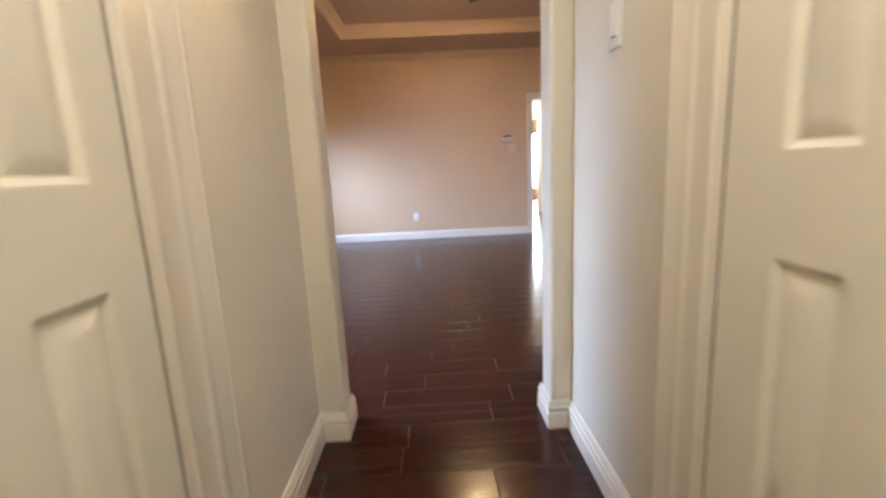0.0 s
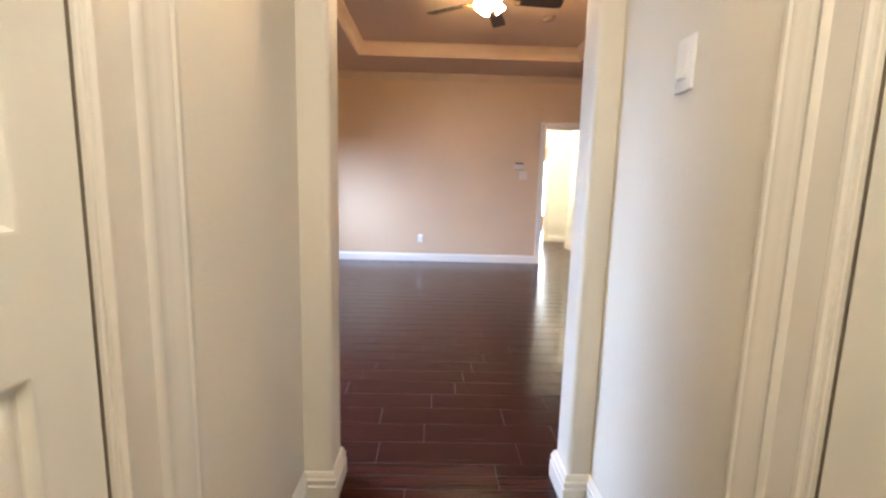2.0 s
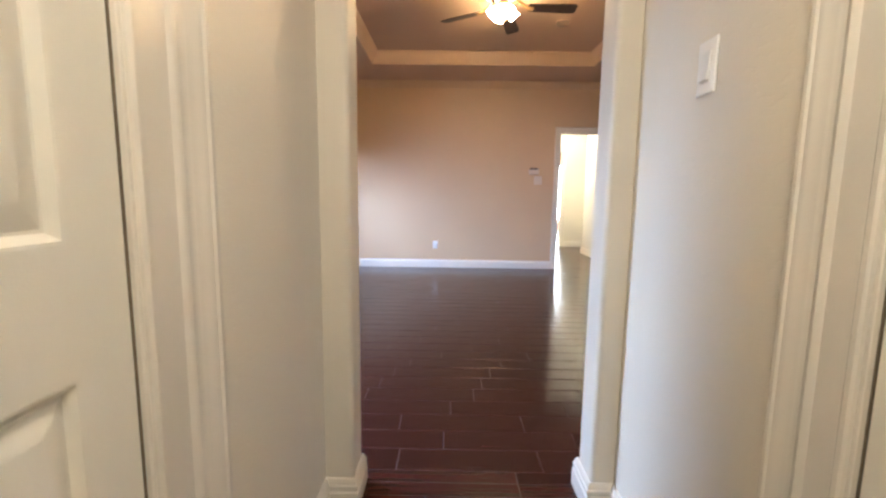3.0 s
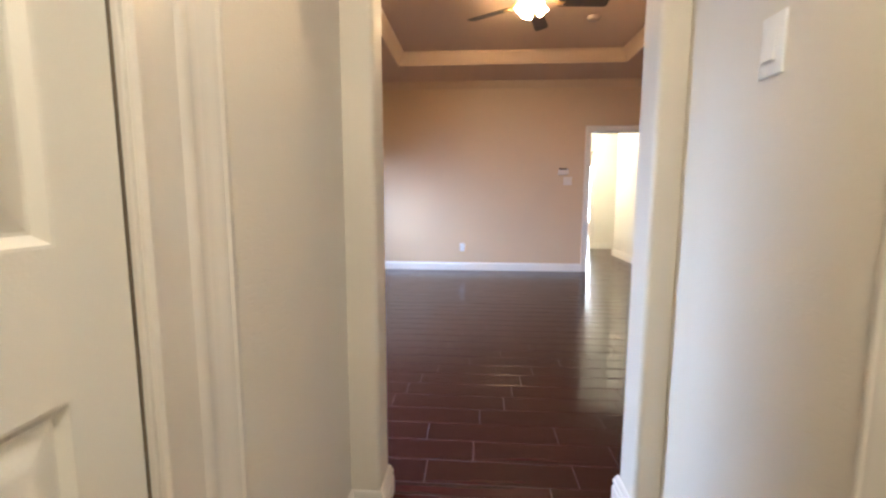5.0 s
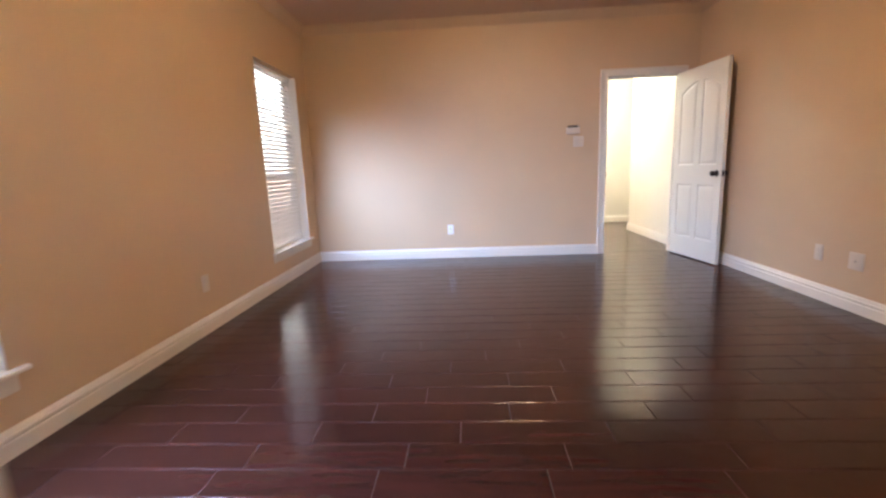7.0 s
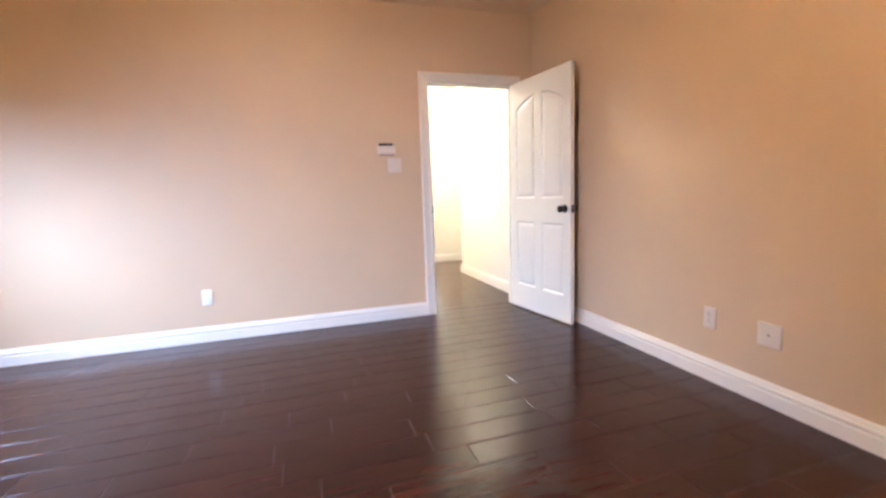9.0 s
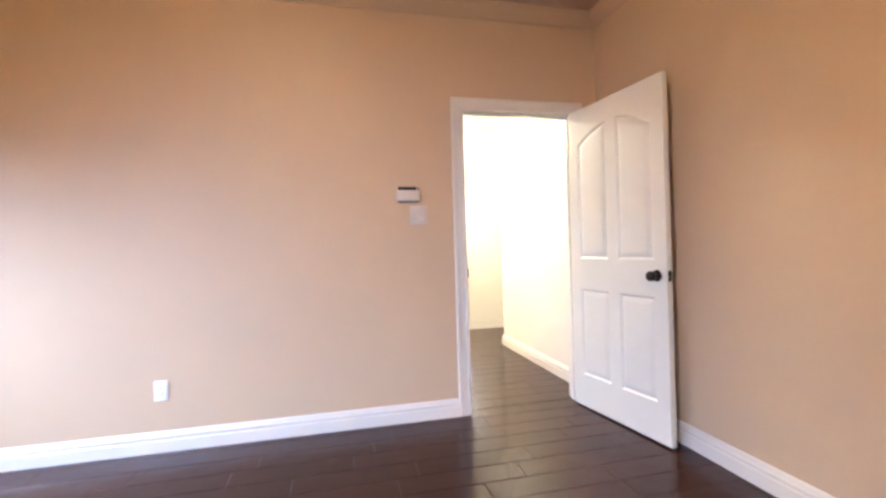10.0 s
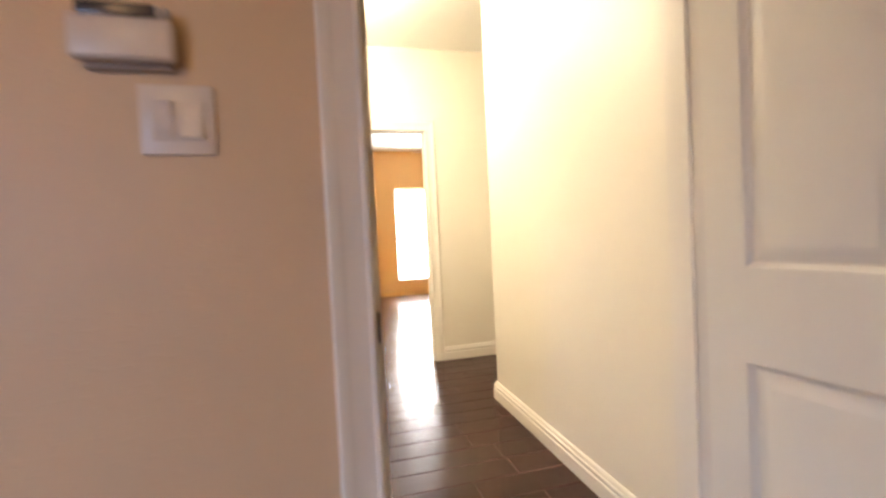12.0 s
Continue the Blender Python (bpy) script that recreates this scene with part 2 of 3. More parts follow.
def prism(bm, pts, z0, z1):
    lo = [bm.verts.new((x, y, z0)) for x, y in pts]
    hi = [bm.verts.new((x, y, z1)) for x, y in pts]
    k = len(pts)
    for i in range(k):
        bm.faces.new((lo[i], lo[(i + 1) % k], hi[(i + 1) % k], hi[i]))
    bm.faces.new(lo[::-1])
    bm.faces.new(hi)
    return bm


def turned(bm, prof, seg=24, m=None):
    """A body turned about z from (radius, height) points."""
    rings = []
    for r, h in prof:
        rings.append([bm.verts.new((r * math.cos(2 * math.pi * i / seg), r * math.sin(2 * math.pi * i / seg), h)) for i in range(seg)] if r > 1e-6 else [bm.verts.new((0, 0, h))])
    for a, b in zip(rings, rings[1:]):
        for i in range(seg):
            j = (i + 1) % seg
            q = [a[i % len(a)], a[j % len(a)], b[j % len(b)], b[i % len(b)]]
            q = list(dict.fromkeys(q))
            if len(q) > 2:
                bm.faces.new(q)
    if m is not None:
        bmesh.ops.transform(bm, matrix=m, verts=[v for r in rings for v in r])
    return bm


# ---- plan ----
XL, XR = -2.10, 2.395          # bedroom side walls
YF, YN = 0.95, 6.00            # bedroom front and far walls
VL, VR = -0.68, 0.352          # vestibule side walls
YV = 0.80                      # vestibule face of the cased opening wall
OL, OR = -0.579, 0.270         # opening into the bedroom
VB = -2.3                      # back of the vestibule
DL, DR, DH = 1.40, 2.188, 2.03 # bedroom door opening
HL, HR, HC, HE = 1.22, 2.36, 7.90, 8.92  # hall beyond
EL, ER, EB = 0.2, 4.6, 13.45   # end room
PL, PR = 1.36, 2.18            # opening into the end room
CZ, TZ = 2.743, 2.895          # ceiling and tray heights
T = 0.12
TW = 0.175                     # outer wall with the windows
WINDOWS = ((4.72, 5.70), (1.25, 2.23))   # bedroom windows along the side wall
WZ0, WZ1 = 0.347, 2.14

# ---- walls ----
r = 0.02


def rounded_end(x, y0, y1, s):
    """Points round the bullnose end of a wall at x, facing s (1: +x)."""
    pts = []
    for cx, cy, a0 in ((x - s * r, y0 + r, -90), (x - s * r, y1 - r, 0)):
        for i in range(7):
            a = radians(a0 + 15 * i)
            pts.append((cx + s * r * math.cos(a), cy + r * math.sin(a)))
    return pts


bm = prism(bmesh.new(), [(XL - T, YV)] + rounded_end(OL, YV, YF, 1) + [(XL - T, YF)], 0, CZ)
solid("wall_front_a", bm, CREAM, "cream plastered wall with a rounded corner at the bedroom opening", "wall")
bm = prism(bmesh.new(), [(XR + T, YV)] + rounded_end(OR, YV, YF, -1) + [(XR + T, YF)], 0, CZ)
solid("wall_front_b", bm, CREAM, "cream plastered wall with a rounded corner beside the switch", "wall")
bm = boxed(OL + 0.002, OR - 0.002, YV, YF, 2.2, CZ)
solid("wall_front_header", bm, CREAM, "cream header over the bedroom opening", "wall")

bm = bmesh.new()
edges = [YF]
for a, b in sorted(WINDOWS):
    edges += [a, b]
edges.append(YN + T)
for a, b in zip(edges[::2], edges[1::2]):
    box(bm, XL - TW, XL, a, b, 0, CZ)
for a, b in WINDOWS:
    box(bm, XL - TW, XL, a, b, 0, WZ0 - 0.02)
    box(bm, XL - TW, XL, a, b, WZ1, CZ)
solid("wall_west", bm, TAN, "tan painted bedroom wall with two tall windows", "wall")
bm = bmesh.new()
box(bm, XL, DL - 0.02, YN, YN + T, 0, CZ)
box(bm, DR + 0.02, XR, YN, YN + T, 0, CZ)
box(bm, DL - 0.02, DR + 0.02, YN, YN + T, DH + 0.02, CZ)
solid("wall_north", bm, TAN, "tan painted bedroom wall with the doorway", "wall")
solid("wall_east", boxed(XR, XR + T, YF, YN + T, 0, CZ), TAN, "tan painted bedroom wall behind the open door", "wall")


def side_wall(name, x, s, y0, y1, label):
    """A vestibule wall with a closet doorway from y0 to y1."""
    bm = bmesh.new()
    xa, xb = sorted((x, x + s * T))
    box(bm, xa, xb, VB, y0 - 0.02, 0, 2.44)
    box(bm, xa, xb, y1 + 0.02, YV, 0, 2.44)
    box(bm, xa, xb, y0 - 0.02, y1 + 0.02, DH + 0.02, 2.44)
    solid(name, bm, CREAM, label, "wall")


CY0, CY1 = -0.682, -0.072       # closet doorways
CB0, CB1 = -0.660, -0.050
side_wall("wall_vestibule_a", VL, -1, CY0, CY1, "cream textured vestibule wall with a closet door")
side_wall("wall_vestibule_b", VR, 1, CB0, CB1, "cream textured vestibule wall with a light switch")
solid("wall_vestibule_back", boxed(VL - T, VR + T, VB - T, VB, 0, 2.44), CREAM, "plain cream wall closing the vestibule", "wall")
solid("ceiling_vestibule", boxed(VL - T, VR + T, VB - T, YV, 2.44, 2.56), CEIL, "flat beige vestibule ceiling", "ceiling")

# hall beyond the door
bm = boxed(HL - T, HL, YN + T, HE, 0, CZ)
solid("wall_hall_a", bm, CREAM, "cream hall wall", "wall")
bm = prism(bmesh.new(), [(HR, YN + T), (HR, HC - r)] + [(HR + r - r * math.cos(radians(15 * i)), HC - r + r * math.sin(radians(15 * i))) for i in range(1, 7)] + [(3.4, HC), (3.4, HC - T), (HR + T, HC - T), (HR + T, YN + T)], 0, CZ)
solid("wall_hall_b", bm, CREAM, "bright cream hall wall with a rounded corner", "wall")
bm = bmesh.new()
box(bm, HL - T, PL - 0.02, HE, HE + T, 0, CZ)
box(bm, PR + 0.02, 3.4, HE, HE + T, 0, CZ)
box(bm, PL - 0.02, PR + 0.02, HE, HE + T, DH + 0.02, CZ)
solid("wall_hall_end", bm, CREAM, "cream hall end wall with a doorway", "wall")
solid("wall_hall_recess", boxed(3.4, 3.4 + T, HC - T, HE + T, 0, CZ), CREAM, "cream wall of the hall recess", "wall")
solid("ceiling_hall", boxed(HL - T, 3.4 + T, YN + T, HE, CZ, CZ + T), PALECEIL, "flat pale hall ceiling", "ceiling")
# end room
E0, E1 = 2.57, 3.50
bm = bmesh.new()
box(bm, EL - T, E0, EB, EB + T, 0, CZ)
box(bm, E1, ER + T, EB, EB + T, 0, CZ)
box(bm, E0, E1, EB, EB + T, 0, 0.28)
box(bm, E0, E1, EB, EB + T, 2.04, CZ)
solid("wall_end_room_far", bm, OCHRE, "ochre end-room wall with a tall bright window", "wall")
solid("wall_end_room_a", boxed(EL - T, EL, HE + T, EB, 0, CZ), OCHRE, "ochre end-room wall", "wall")
solid("wall_end_room_b", boxed(ER, ER + T, HE + T, EB, 0, CZ), OCHRE, "ochre end-room wall", "wall")
bm = boxed(EL - T, HL - T, HE, HE + T, 0, CZ)
box(bm, 3.4 + T, ER + T, HE, HE + T, 0, CZ)
solid("wall_end_room_near", bm, OCHRE, "ochre end-room wall beside the doorway", "wall")
solid("ceiling_end_room", boxed(EL - T, ER + T, HE, EB + T, CZ, CZ + T), PALECEIL, "flat pale end-room ceiling", "ceiling")

# bedroom ceiling with its tray
TX0, TX1, TY0, TY1 = -1.25, 1.575, 1.78, 5.155
bm = bmesh.new()
box(bm, XL - T, XR + T, YV, TY0, CZ, TZ + T)
box(bm, XL - T, XR + T, TY1, YN + T, CZ, TZ + T)
box(bm, XL - T, TX0, TY0, TY1, CZ, TZ + T)
box(bm, TX1, XR + T, TY0, TY1, CZ, TZ + T)
box(bm, TX0, TX1, TY0, TY1, TZ, TZ + T)
solid("ceiling_bedroom", bm, CEIL, "beige bedroom ceiling with a recessed tray", "ceiling")
solid("roof", boxed(XL - 0.5, 5.2, VB - 0.5, EB + 0.5, TZ + T + 0.01, TZ + T + 0.25), ROOFING, "flat grey roof slab over the rooms", "roof")

# ---- trim ----
def scaled(prof, k, deep=1.0):
    return [(d * deep, h * k) for d, h in prof]


BASE = [(0, 0), (0.017, 0), (0.017, 0.066), (0.0125, 0.071), (0.0125, 0.076), (0.0155, 0.081), (0.0155, 0.092), (0.0105, 0.097), (0.0095, 0.106), (0.004, 0.116), (0, 0.118)]
CROWN = [(0, 0), (0.012, 0), (0.016, 0.012), (0.022, 0.016), (0.045, 0.05), (0.066, 0.068), (0.07, 0.08), (0.078, 0.084), (0.078, 0.093), (0, 0.093)]
TRAYM = [(0, 0), (0.018, 0), (0.022, 0.006), (0.022, 0.03), (0.027, 0.036), (0.03, 0.05), (0.055, 0.09), (0.07, 0.105), (0.076, 0.12), (0.084, 0.126), (0.084, 0.151), (0, 0.151)]
CASE = [(0, 0), (0.009, 0), (0.013, 0.004), (0.013, 0.01), (0.01, 0.014), (0.0105, 0.045), (0.014, 0.056), (0.018, 0.063), (0.018, 0.077), (0.014, 0.082), (0, 0.082)]
WIDECASE = [(0, 0), (0.011, 0), (0.016, 0.004), (0.016, 0.013), (0.011, 0.019), (0.011, 0.072), (0.016, 0.077), (0.02, 0.085), (0.018, 0.092), (0.013, 0.098), (0.013, 0.113), (0.0155, 0.117), (0.0155, 0.143), (0.0185, 0.148), (0.0185, 0.152), (0.023, 0.157), (0.023, 0.166), (0.018, 0.172), (0, 0.172)]
UP = (0, 0, 1)


def baseboard(p0, p1, vd, e0=0, e1=0, paint=TRIM, label="stepped cream-white painted baseboard along the wall"):
    bm = sweep(bmesh.new(), BASE, (*p0, 0.0), (*p1, 0.0), vd, UP, (e0, 0), (e1, 0))
    solid("baseboard", bm, paint, label, "baseboard")


CW = 0.082
baseboard((XL, YF), (XL, YN), (1, 0, 0), -1, -1)
baseboard((XL, YN), (DL - CW, YN), (0, -1, 0), -1, 0)
baseboard((DR + CW, YN), (XR, YN), (0, -1, 0), 0, -1)
baseboard((XR, YN), (XR, YF), (-1, 0, 0), -1, -1)
baseboard((XL, YF), (OL, YF), (0, 1, 0), -1, 1)
baseboard((OR, YF), (XR, YF), (0, 1, 0), 1, -1)
baseboard((OL, YF), (OL, YV), (1, 0, 0), 1, 1)
baseboard((OR, YF), (OR, YV), (-1, 0, 0), 1, 1)
baseboard((OL, YV), (VL, YV), (0, -1, 0), 1, -1)
baseboard((OR, YV), (VR, YV), (0, -1, 0), 1, -1)
baseboard((VL, YV), (VL, CY1 + 0.008 + 0.193), (1, 0, 0), -1, 0)
baseboard((VR, YV), (VR, CB1 + 0.008 + 0.155), (-1, 0, 0), -1, 0)
baseboard((HR, YN + T + 0.03), (HR, HC), (-1, 0, 0), 0, 1)
baseboard((HR, HC), (3.4, HC), (0, 1, 0), 1, -1)
baseboard((3.4, HC), (3.4, HE), (-1, 0, 0), -1, -1)
baseboard((3.4, HE), (PR + CW, HE), (0, -1, 0), -1, 0)
baseboard((HL, HE), (HL, YN + T), (1, 0, 0), -1, 0)
baseboard((EL, EB), (ER, EB), (0, -1, 0), -1, -1, OCHRE, "ochre painted baseboard in the far room")

bm = bmesh.new()
for p0, p1, vd in (((XL, YF), (XL, YN), (1, 0, 0)), ((XL, YN), (XR, YN), (0, -1, 0)), ((XR, YN), (XR, YF), (-1, 0, 0)), ((XR, YF), (XL, YF), (0, 1, 0))):
    sweep(bm, CROWN, (*p0, CZ - 0.0935), (*p1, CZ - 0.0935), vd, UP, (-1, 0), (-1, 0))
solid("trim_crown", bm, plain("tan crown enamel", CROWN_RGB, 0.42, var=0.03, scale=5), "tan painted crown moulding along the bedroom walls", "moulding")
bm = bmesh.new()
for p0, p1, vd in (((TX0, TY0), (TX0, TY1), (1, 0, 0)), ((TX0, TY1), (TX1, TY1), (0, -1, 0)), ((TX1, TY1), (TX1, TY0), (-1, 0, 0)), ((TX1, TY0), (TX0, TY0), (0, 1, 0))):
    sweep(bm, TRAYM, (*p0, CZ + 0.0005), (*p1, CZ + 0.0005), vd, UP, (-1, 0), (-1, 0))
solid("trim_tray", bm, plain("pale tray moulding enamel", TRAY_RGB, 0.4, var=0.03, scale=5), "pale stepped moulding round the ceiling tray", "moulding")


def casing(name, a0, a1, face, vd, along, top, prof, label, material=TRIM):
    """Three mitred boards round an opening from a0 to a1 along an axis, on the wall plane at face."""
    def at(u, z):
        return (u, face, z) if along == "x" else (face, u, z)
    va = Vector((1, 0, 0)) if along == "x" else Vector((0, 1, 0))
    ob = thing(name, label, "door casing", kind="structure")
    part("leg", sweep(bmesh.new(), prof, at(a0, 0), at(a0, top), vd, -va, (0, 0), (0, 1)), material, ob)
    part("leg", sweep(bmesh.new(), prof, at(a1, 0), at(a1, top), vd, va, (0, 0), (0, 1)), material, ob)
    part("head", sweep(bmesh.new(), prof, at(a0, top), at(a1, top), vd, UP, (0, 1), (0, 1)), material, ob)
    return ob


def jamb_set(name, a0, a1, y0, y1, along, top, stop, label):
    """Jamb boards lining an opening through a wall from y0 to y1, with the stop strip."""
    ob = thing(name, label, "door jamb", kind="structure")
    def bx(u0, u1, z0, z1, d0=y0, d1=y1):
        return boxed(u0, u1, d0, d1, z0, z1, bevel=0.0015, seg=1) if along == "x" else boxed(d0, d1, u0, u1, z0, z1, bevel=0.0015, seg=1)
    part("jamb_board", bx(a0 - 0.0195, a0, 0, top), TRIM, ob)
    part("jamb_board", bx(a1, a1 + 0.0195, 0, top), TRIM, ob)
    part("jamb_head", bx(a0 - 0.0195, a1 + 0.0195, top, top + 0.0195), TRIM, ob)
    if stop:
        s0, s1 = stop
        part("stop", bx(a0, a0 + 0.011, 0, top - 0.011, s0, s1), TRIM, ob)
        part("stop", bx(a1 - 0.011, a1, 0, top - 0.011, s0, s1), TRIM, ob)
        part("stop", bx(a0, a1, top - 0.011, top, s0, s1), TRIM, ob)
    return ob


casing("trim_bedroom_door", DL - 0.005, DR + 0.005, YN, (0, -1, 0), "x", DH + 0.004, CASE, "cream door casing with beaded edges on the tan wall")
casing("trim_bedroom_door_hall_side", DL - 0.005, DR + 0.005, YN + T, (0, 1, 0), "x", DH + 0.004, CASE, "cream door casing on the hall side")
bj = jamb_set("door_jamb_bedroom", DL, DR, YN - 0.001, YN + T + 0.001, "x", DH, (YN + 0.04, YN + 0.075), "cream lining boards of the bedroom doorway")
part("strike_plate", boxed(DL - 0.0005, DL + 0.003, YN - 0.013, YN + 0.034, 0.918, 0.975, bevel=0.0006, seg=1), BRONZE, bj, "dark bronze strike plate")
casing("trim_end_door", PL - 0.005, PR + 0.005, HE, (0, -1, 0), "x", DH + 0.004, CASE, "cream casing round the hall end doorway")
jamb_set("door_jamb_end", PL, PR, HE - 0.001, HE + T + 0.001, "x", DH, (HE + 0.05, HE + 0.085), "cream lining boards of the hall end doorway")
casing("trim_closet_a", CY0 - 0.008, CY1 + 0.008, VL, (1, 0, 0), "y", DH + 0.004, scaled(WIDECASE, 1.12, 0.72), "wide ridged cream casing round the closet door")
casing("trim_closet_b", CB0 - 0.008, CB1 + 0.008, VR, (-1, 0, 0), "y", DH + 0.004, scaled(WIDECASE, 0.9, 0.72), "wide ridged cream casing round the opposite closet door")
jamb_set("door_jamb_closet_a", CY0, CY1, VL - T, VL + 0.001, "y", DH, (VL - 0.085, VL - 0.05), "cream lining boards of the closet doorway")
jamb_set("door_jamb_closet_b", CB0, CB1, VR - 0.001, VR + T, "y", DH, (VR + 0.05, VR + 0.085), "cream lining boards of the opposite closet doorway")


# ---- doors ----
def panel_door(name, w, h, t, stile, mull, zs, arch, label, m, group=""):
    """A four-panel moulded door from its hinge edge at x 0, front face at y 0; zs: bottom rail, lock rail bottom and top, arch spring."""
    ob = thing(name, label, "door", m, group)
    z1, z2, z3, z4 = zs
    pw = (w - 2 * stile - mull) / 2
    cols = ((stile, stile + pw), (w - stile - pw, w - stile))

    def crest(u):
        return z4 + arch * (1 - ((u - w / 2) / (w / 2 - stile)) ** 2)

    part("stile", boxed(0, stile, -t, 0, 0, h), DOORPAINT, ob)
    part("stile", boxed(w - stile, w, -t, 0, 0, h), DOORPAINT, ob)
    part("mullion", boxed(cols[0][1], cols[1][0], -t, 0, z1, crest(w / 2)), DOORPAINT, ob)
    part("bottom_rail", boxed(stile, w - stile, -t, 0, 0, z1), DOORPAINT, ob)
    for a, b in cols:
        part("lock_rail", boxed(a, b, -t, 0, z2, z3), DOORPAINT, ob)
    n = 8
    us = [stile + (w - 2 * stile) * i / 24 for i in range(25)]
    bm = bmesh.new()
    top = [(stile, h), (w - stile, h)]
    low = [(u, crest(u)) for u in us if not cols[0][1] < u < cols[1][0]]
    pts = top + low[::-1]
    f = [bm.verts.new((x, 0, z)) for x, z in pts]
    g = [bm.verts.new((x, -t, z)) for x, z in pts]
    for i in range(len(pts)):
        j = (i + 1) % len(pts)
        bm.faces.new((f[i], f[j], g[j], g[i]))
    bm.faces.new(f)
    bm.faces.new(g[::-1])
    part("top_rail", bm, DOORPAINT, ob)
    rings = ((0, 0), (0.004, -0.001), (0.014, -0.011), (0.018, -0.0115), (0.045, -0.002), (0.05, -0.0015))
    for a, b in cols:
        for lo, hi in ((z1, z2), (z3, None)):
            bm = bmesh.new()
            for side in (0, 1):
                loops = []
                for ins, dep in rings:
                    y = dep if side == 0 else -t - dep
                    top = [(a + ins + (b - a - 2 * ins) * i / n, hi - ins if hi else crest(a + ins + (b - a - 2 * ins) * i / n) - ins) for i in range(n, -1, -1)]
                    loops.append([bm.verts.new((x, y, z)) for x, z in [(a + ins, lo + ins), (b - ins, lo + ins)] + top])
                for p, q in zip(loops, loops[1:]):
                    for i in range(len(p)):
                        j = (i + 1) % len(p)
                        bm.faces.new((p[i], p[j], q[j], q[i]))
                bm.faces.new(loops[-1])
            part("panel", bm, DOORPAINT, ob, smooth=25)
    return ob


def door_knob(door, w, t, z, inset=0.065):
    for s, y in ((1, 0), (-1, -t)):
        bm = turned(bmesh.new(), [(0, 0), (0.031, 0), (0.033, 0.004), (0.028, 0.009), (0.012, 0.011), (0.0105, 0.028), (0.018, 0.033), (0.027, 0.042), (0.0285, 0.052), (0.024, 0.061), (0.012, 0.066), (0, 0.067)], 28, Matrix.Translation((w - inset, y, z)) @ pose(0, 0, 0, -90 * s, 0, 0))
        part("knob", bm, BRONZE, door, "dark bronze door knob")
    part("latch_plate", boxed(w - 0.0005, w + 0.0015, -t + 0.006, -0.006, z - 0.03, z + 0.03), BRONZE, door, "dark bronze latch plate")


def hinges(door, t, zs):
    for z in zs:
        bm = turned(bmesh.new(), [(0, -0.045), (0.006, -0.045), (0.0065, -0.04), (0.0065, 0.04), (0.006, 0.045), (0, 0.045)], 12, Matrix.Translation((-0.006, 0.004, z)))
        part("hinge", bm, BRONZE, door, "dark bronze hinge knuckle")


# the open bedroom door: hinged at the doorway, swung past square towards the wall
turn_deg = math.degrees(math.atan2(-0.794, 0.109))
d1 = panel_door("door_1", 0.80, 2.015, 0.035, 0.085, 0.085, (0.215, 0.803, 1.003, 1.775), 0.105, "off-white four-panel arch-top door standing open", pose(2.195, 5.985, 0.012, 0, 0, turn_deg))
door_knob(d1, 0.80, 0.035, 0.92)
hinges(d1, 0.035, (0.2, 1.078, 1.82))
# closed closet doors
CD = (0.22, 0.906, 1.068, 1.78)
d2 = panel_door("door_2", 0.598, 2.015, 0.035, 0.089, 0.13, CD, 0.12, "closed off-white panel door in the vestibule wall", pose(VL - 0.008, CY1 - 0.006, 0.01, 0, 0, -90), "closet doors")
d3 = panel_door("door_3", 0.598, 2.015, 0.035, 0.122, 0.09, CD, 0.12, "closed off-white panel door facing the other closet", pose(VR + 0.008, CB0 + 0.005, 0.01, 0, 0, 90), "closet doors")

# dark strips that put the shadow line of the closet-door gaps into colour
for jamb, x0, x1, y in (("a", VL - 0.013, VL - 0.007, CY1), ("b", VR + 0.008, VR + 0.0115, CB1)):
    holder = bpy.data.objects["door_jamb_closet_" + jamb]
    part("gap_shade", boxed(x0, x1, y - 0.0026, y - 0.0004, 0.005, DH - 0.012), GAPSHADE, holder, "dark brown strip standing in for the shade in the gap beside the door")


# ---- windows ----
def window(name, label, x, y0, y1, z0, z1, rail, m, deep):
    """A single-hung window in a wall's opening: local x is depth (outwards negative), y along the wall."""
    ob = thing(name, label, "window", m, kind="structure")
    fx0, fx1 = x - deep, x - deep + 0.043
    fr = 0.035
    part("window_frame", boxed(fx0, fx1, y0, y0 + fr, z0, z1, bevel=0.003), VINYL, ob)
    part("window_frame", boxed(fx0, fx1, y1 - fr, y1, z0, z1, bevel=0.003), VINYL, ob)
    part("window_frame", boxed(fx0, fx1, y0 + fr, y1 - fr, z0, z0 + fr, bevel=0.003), VINYL, ob)
    part("window_frame", boxed(fx0, fx1, y0 + fr, y1 - fr, z1 - fr, z1, bevel=0.003), VINYL, ob)
    part("meeting_rail", boxed(fx0 + 0.002, fx1 + 0.012, y0 + fr, y1 - fr, rail - 0.02, rail + 0.02, bevel=0.003), VINYL, ob)
    for a, b in ((z0 + fr, rail - 0.02), (rail + 0.02, z1 - fr)):
        p = part("pane", boxed(fx0 + 0.018, fx0 + 0.022, y0 + fr, y1 - fr, a, b), GLASS, ob)
        p.visible_shadow = False
    return ob


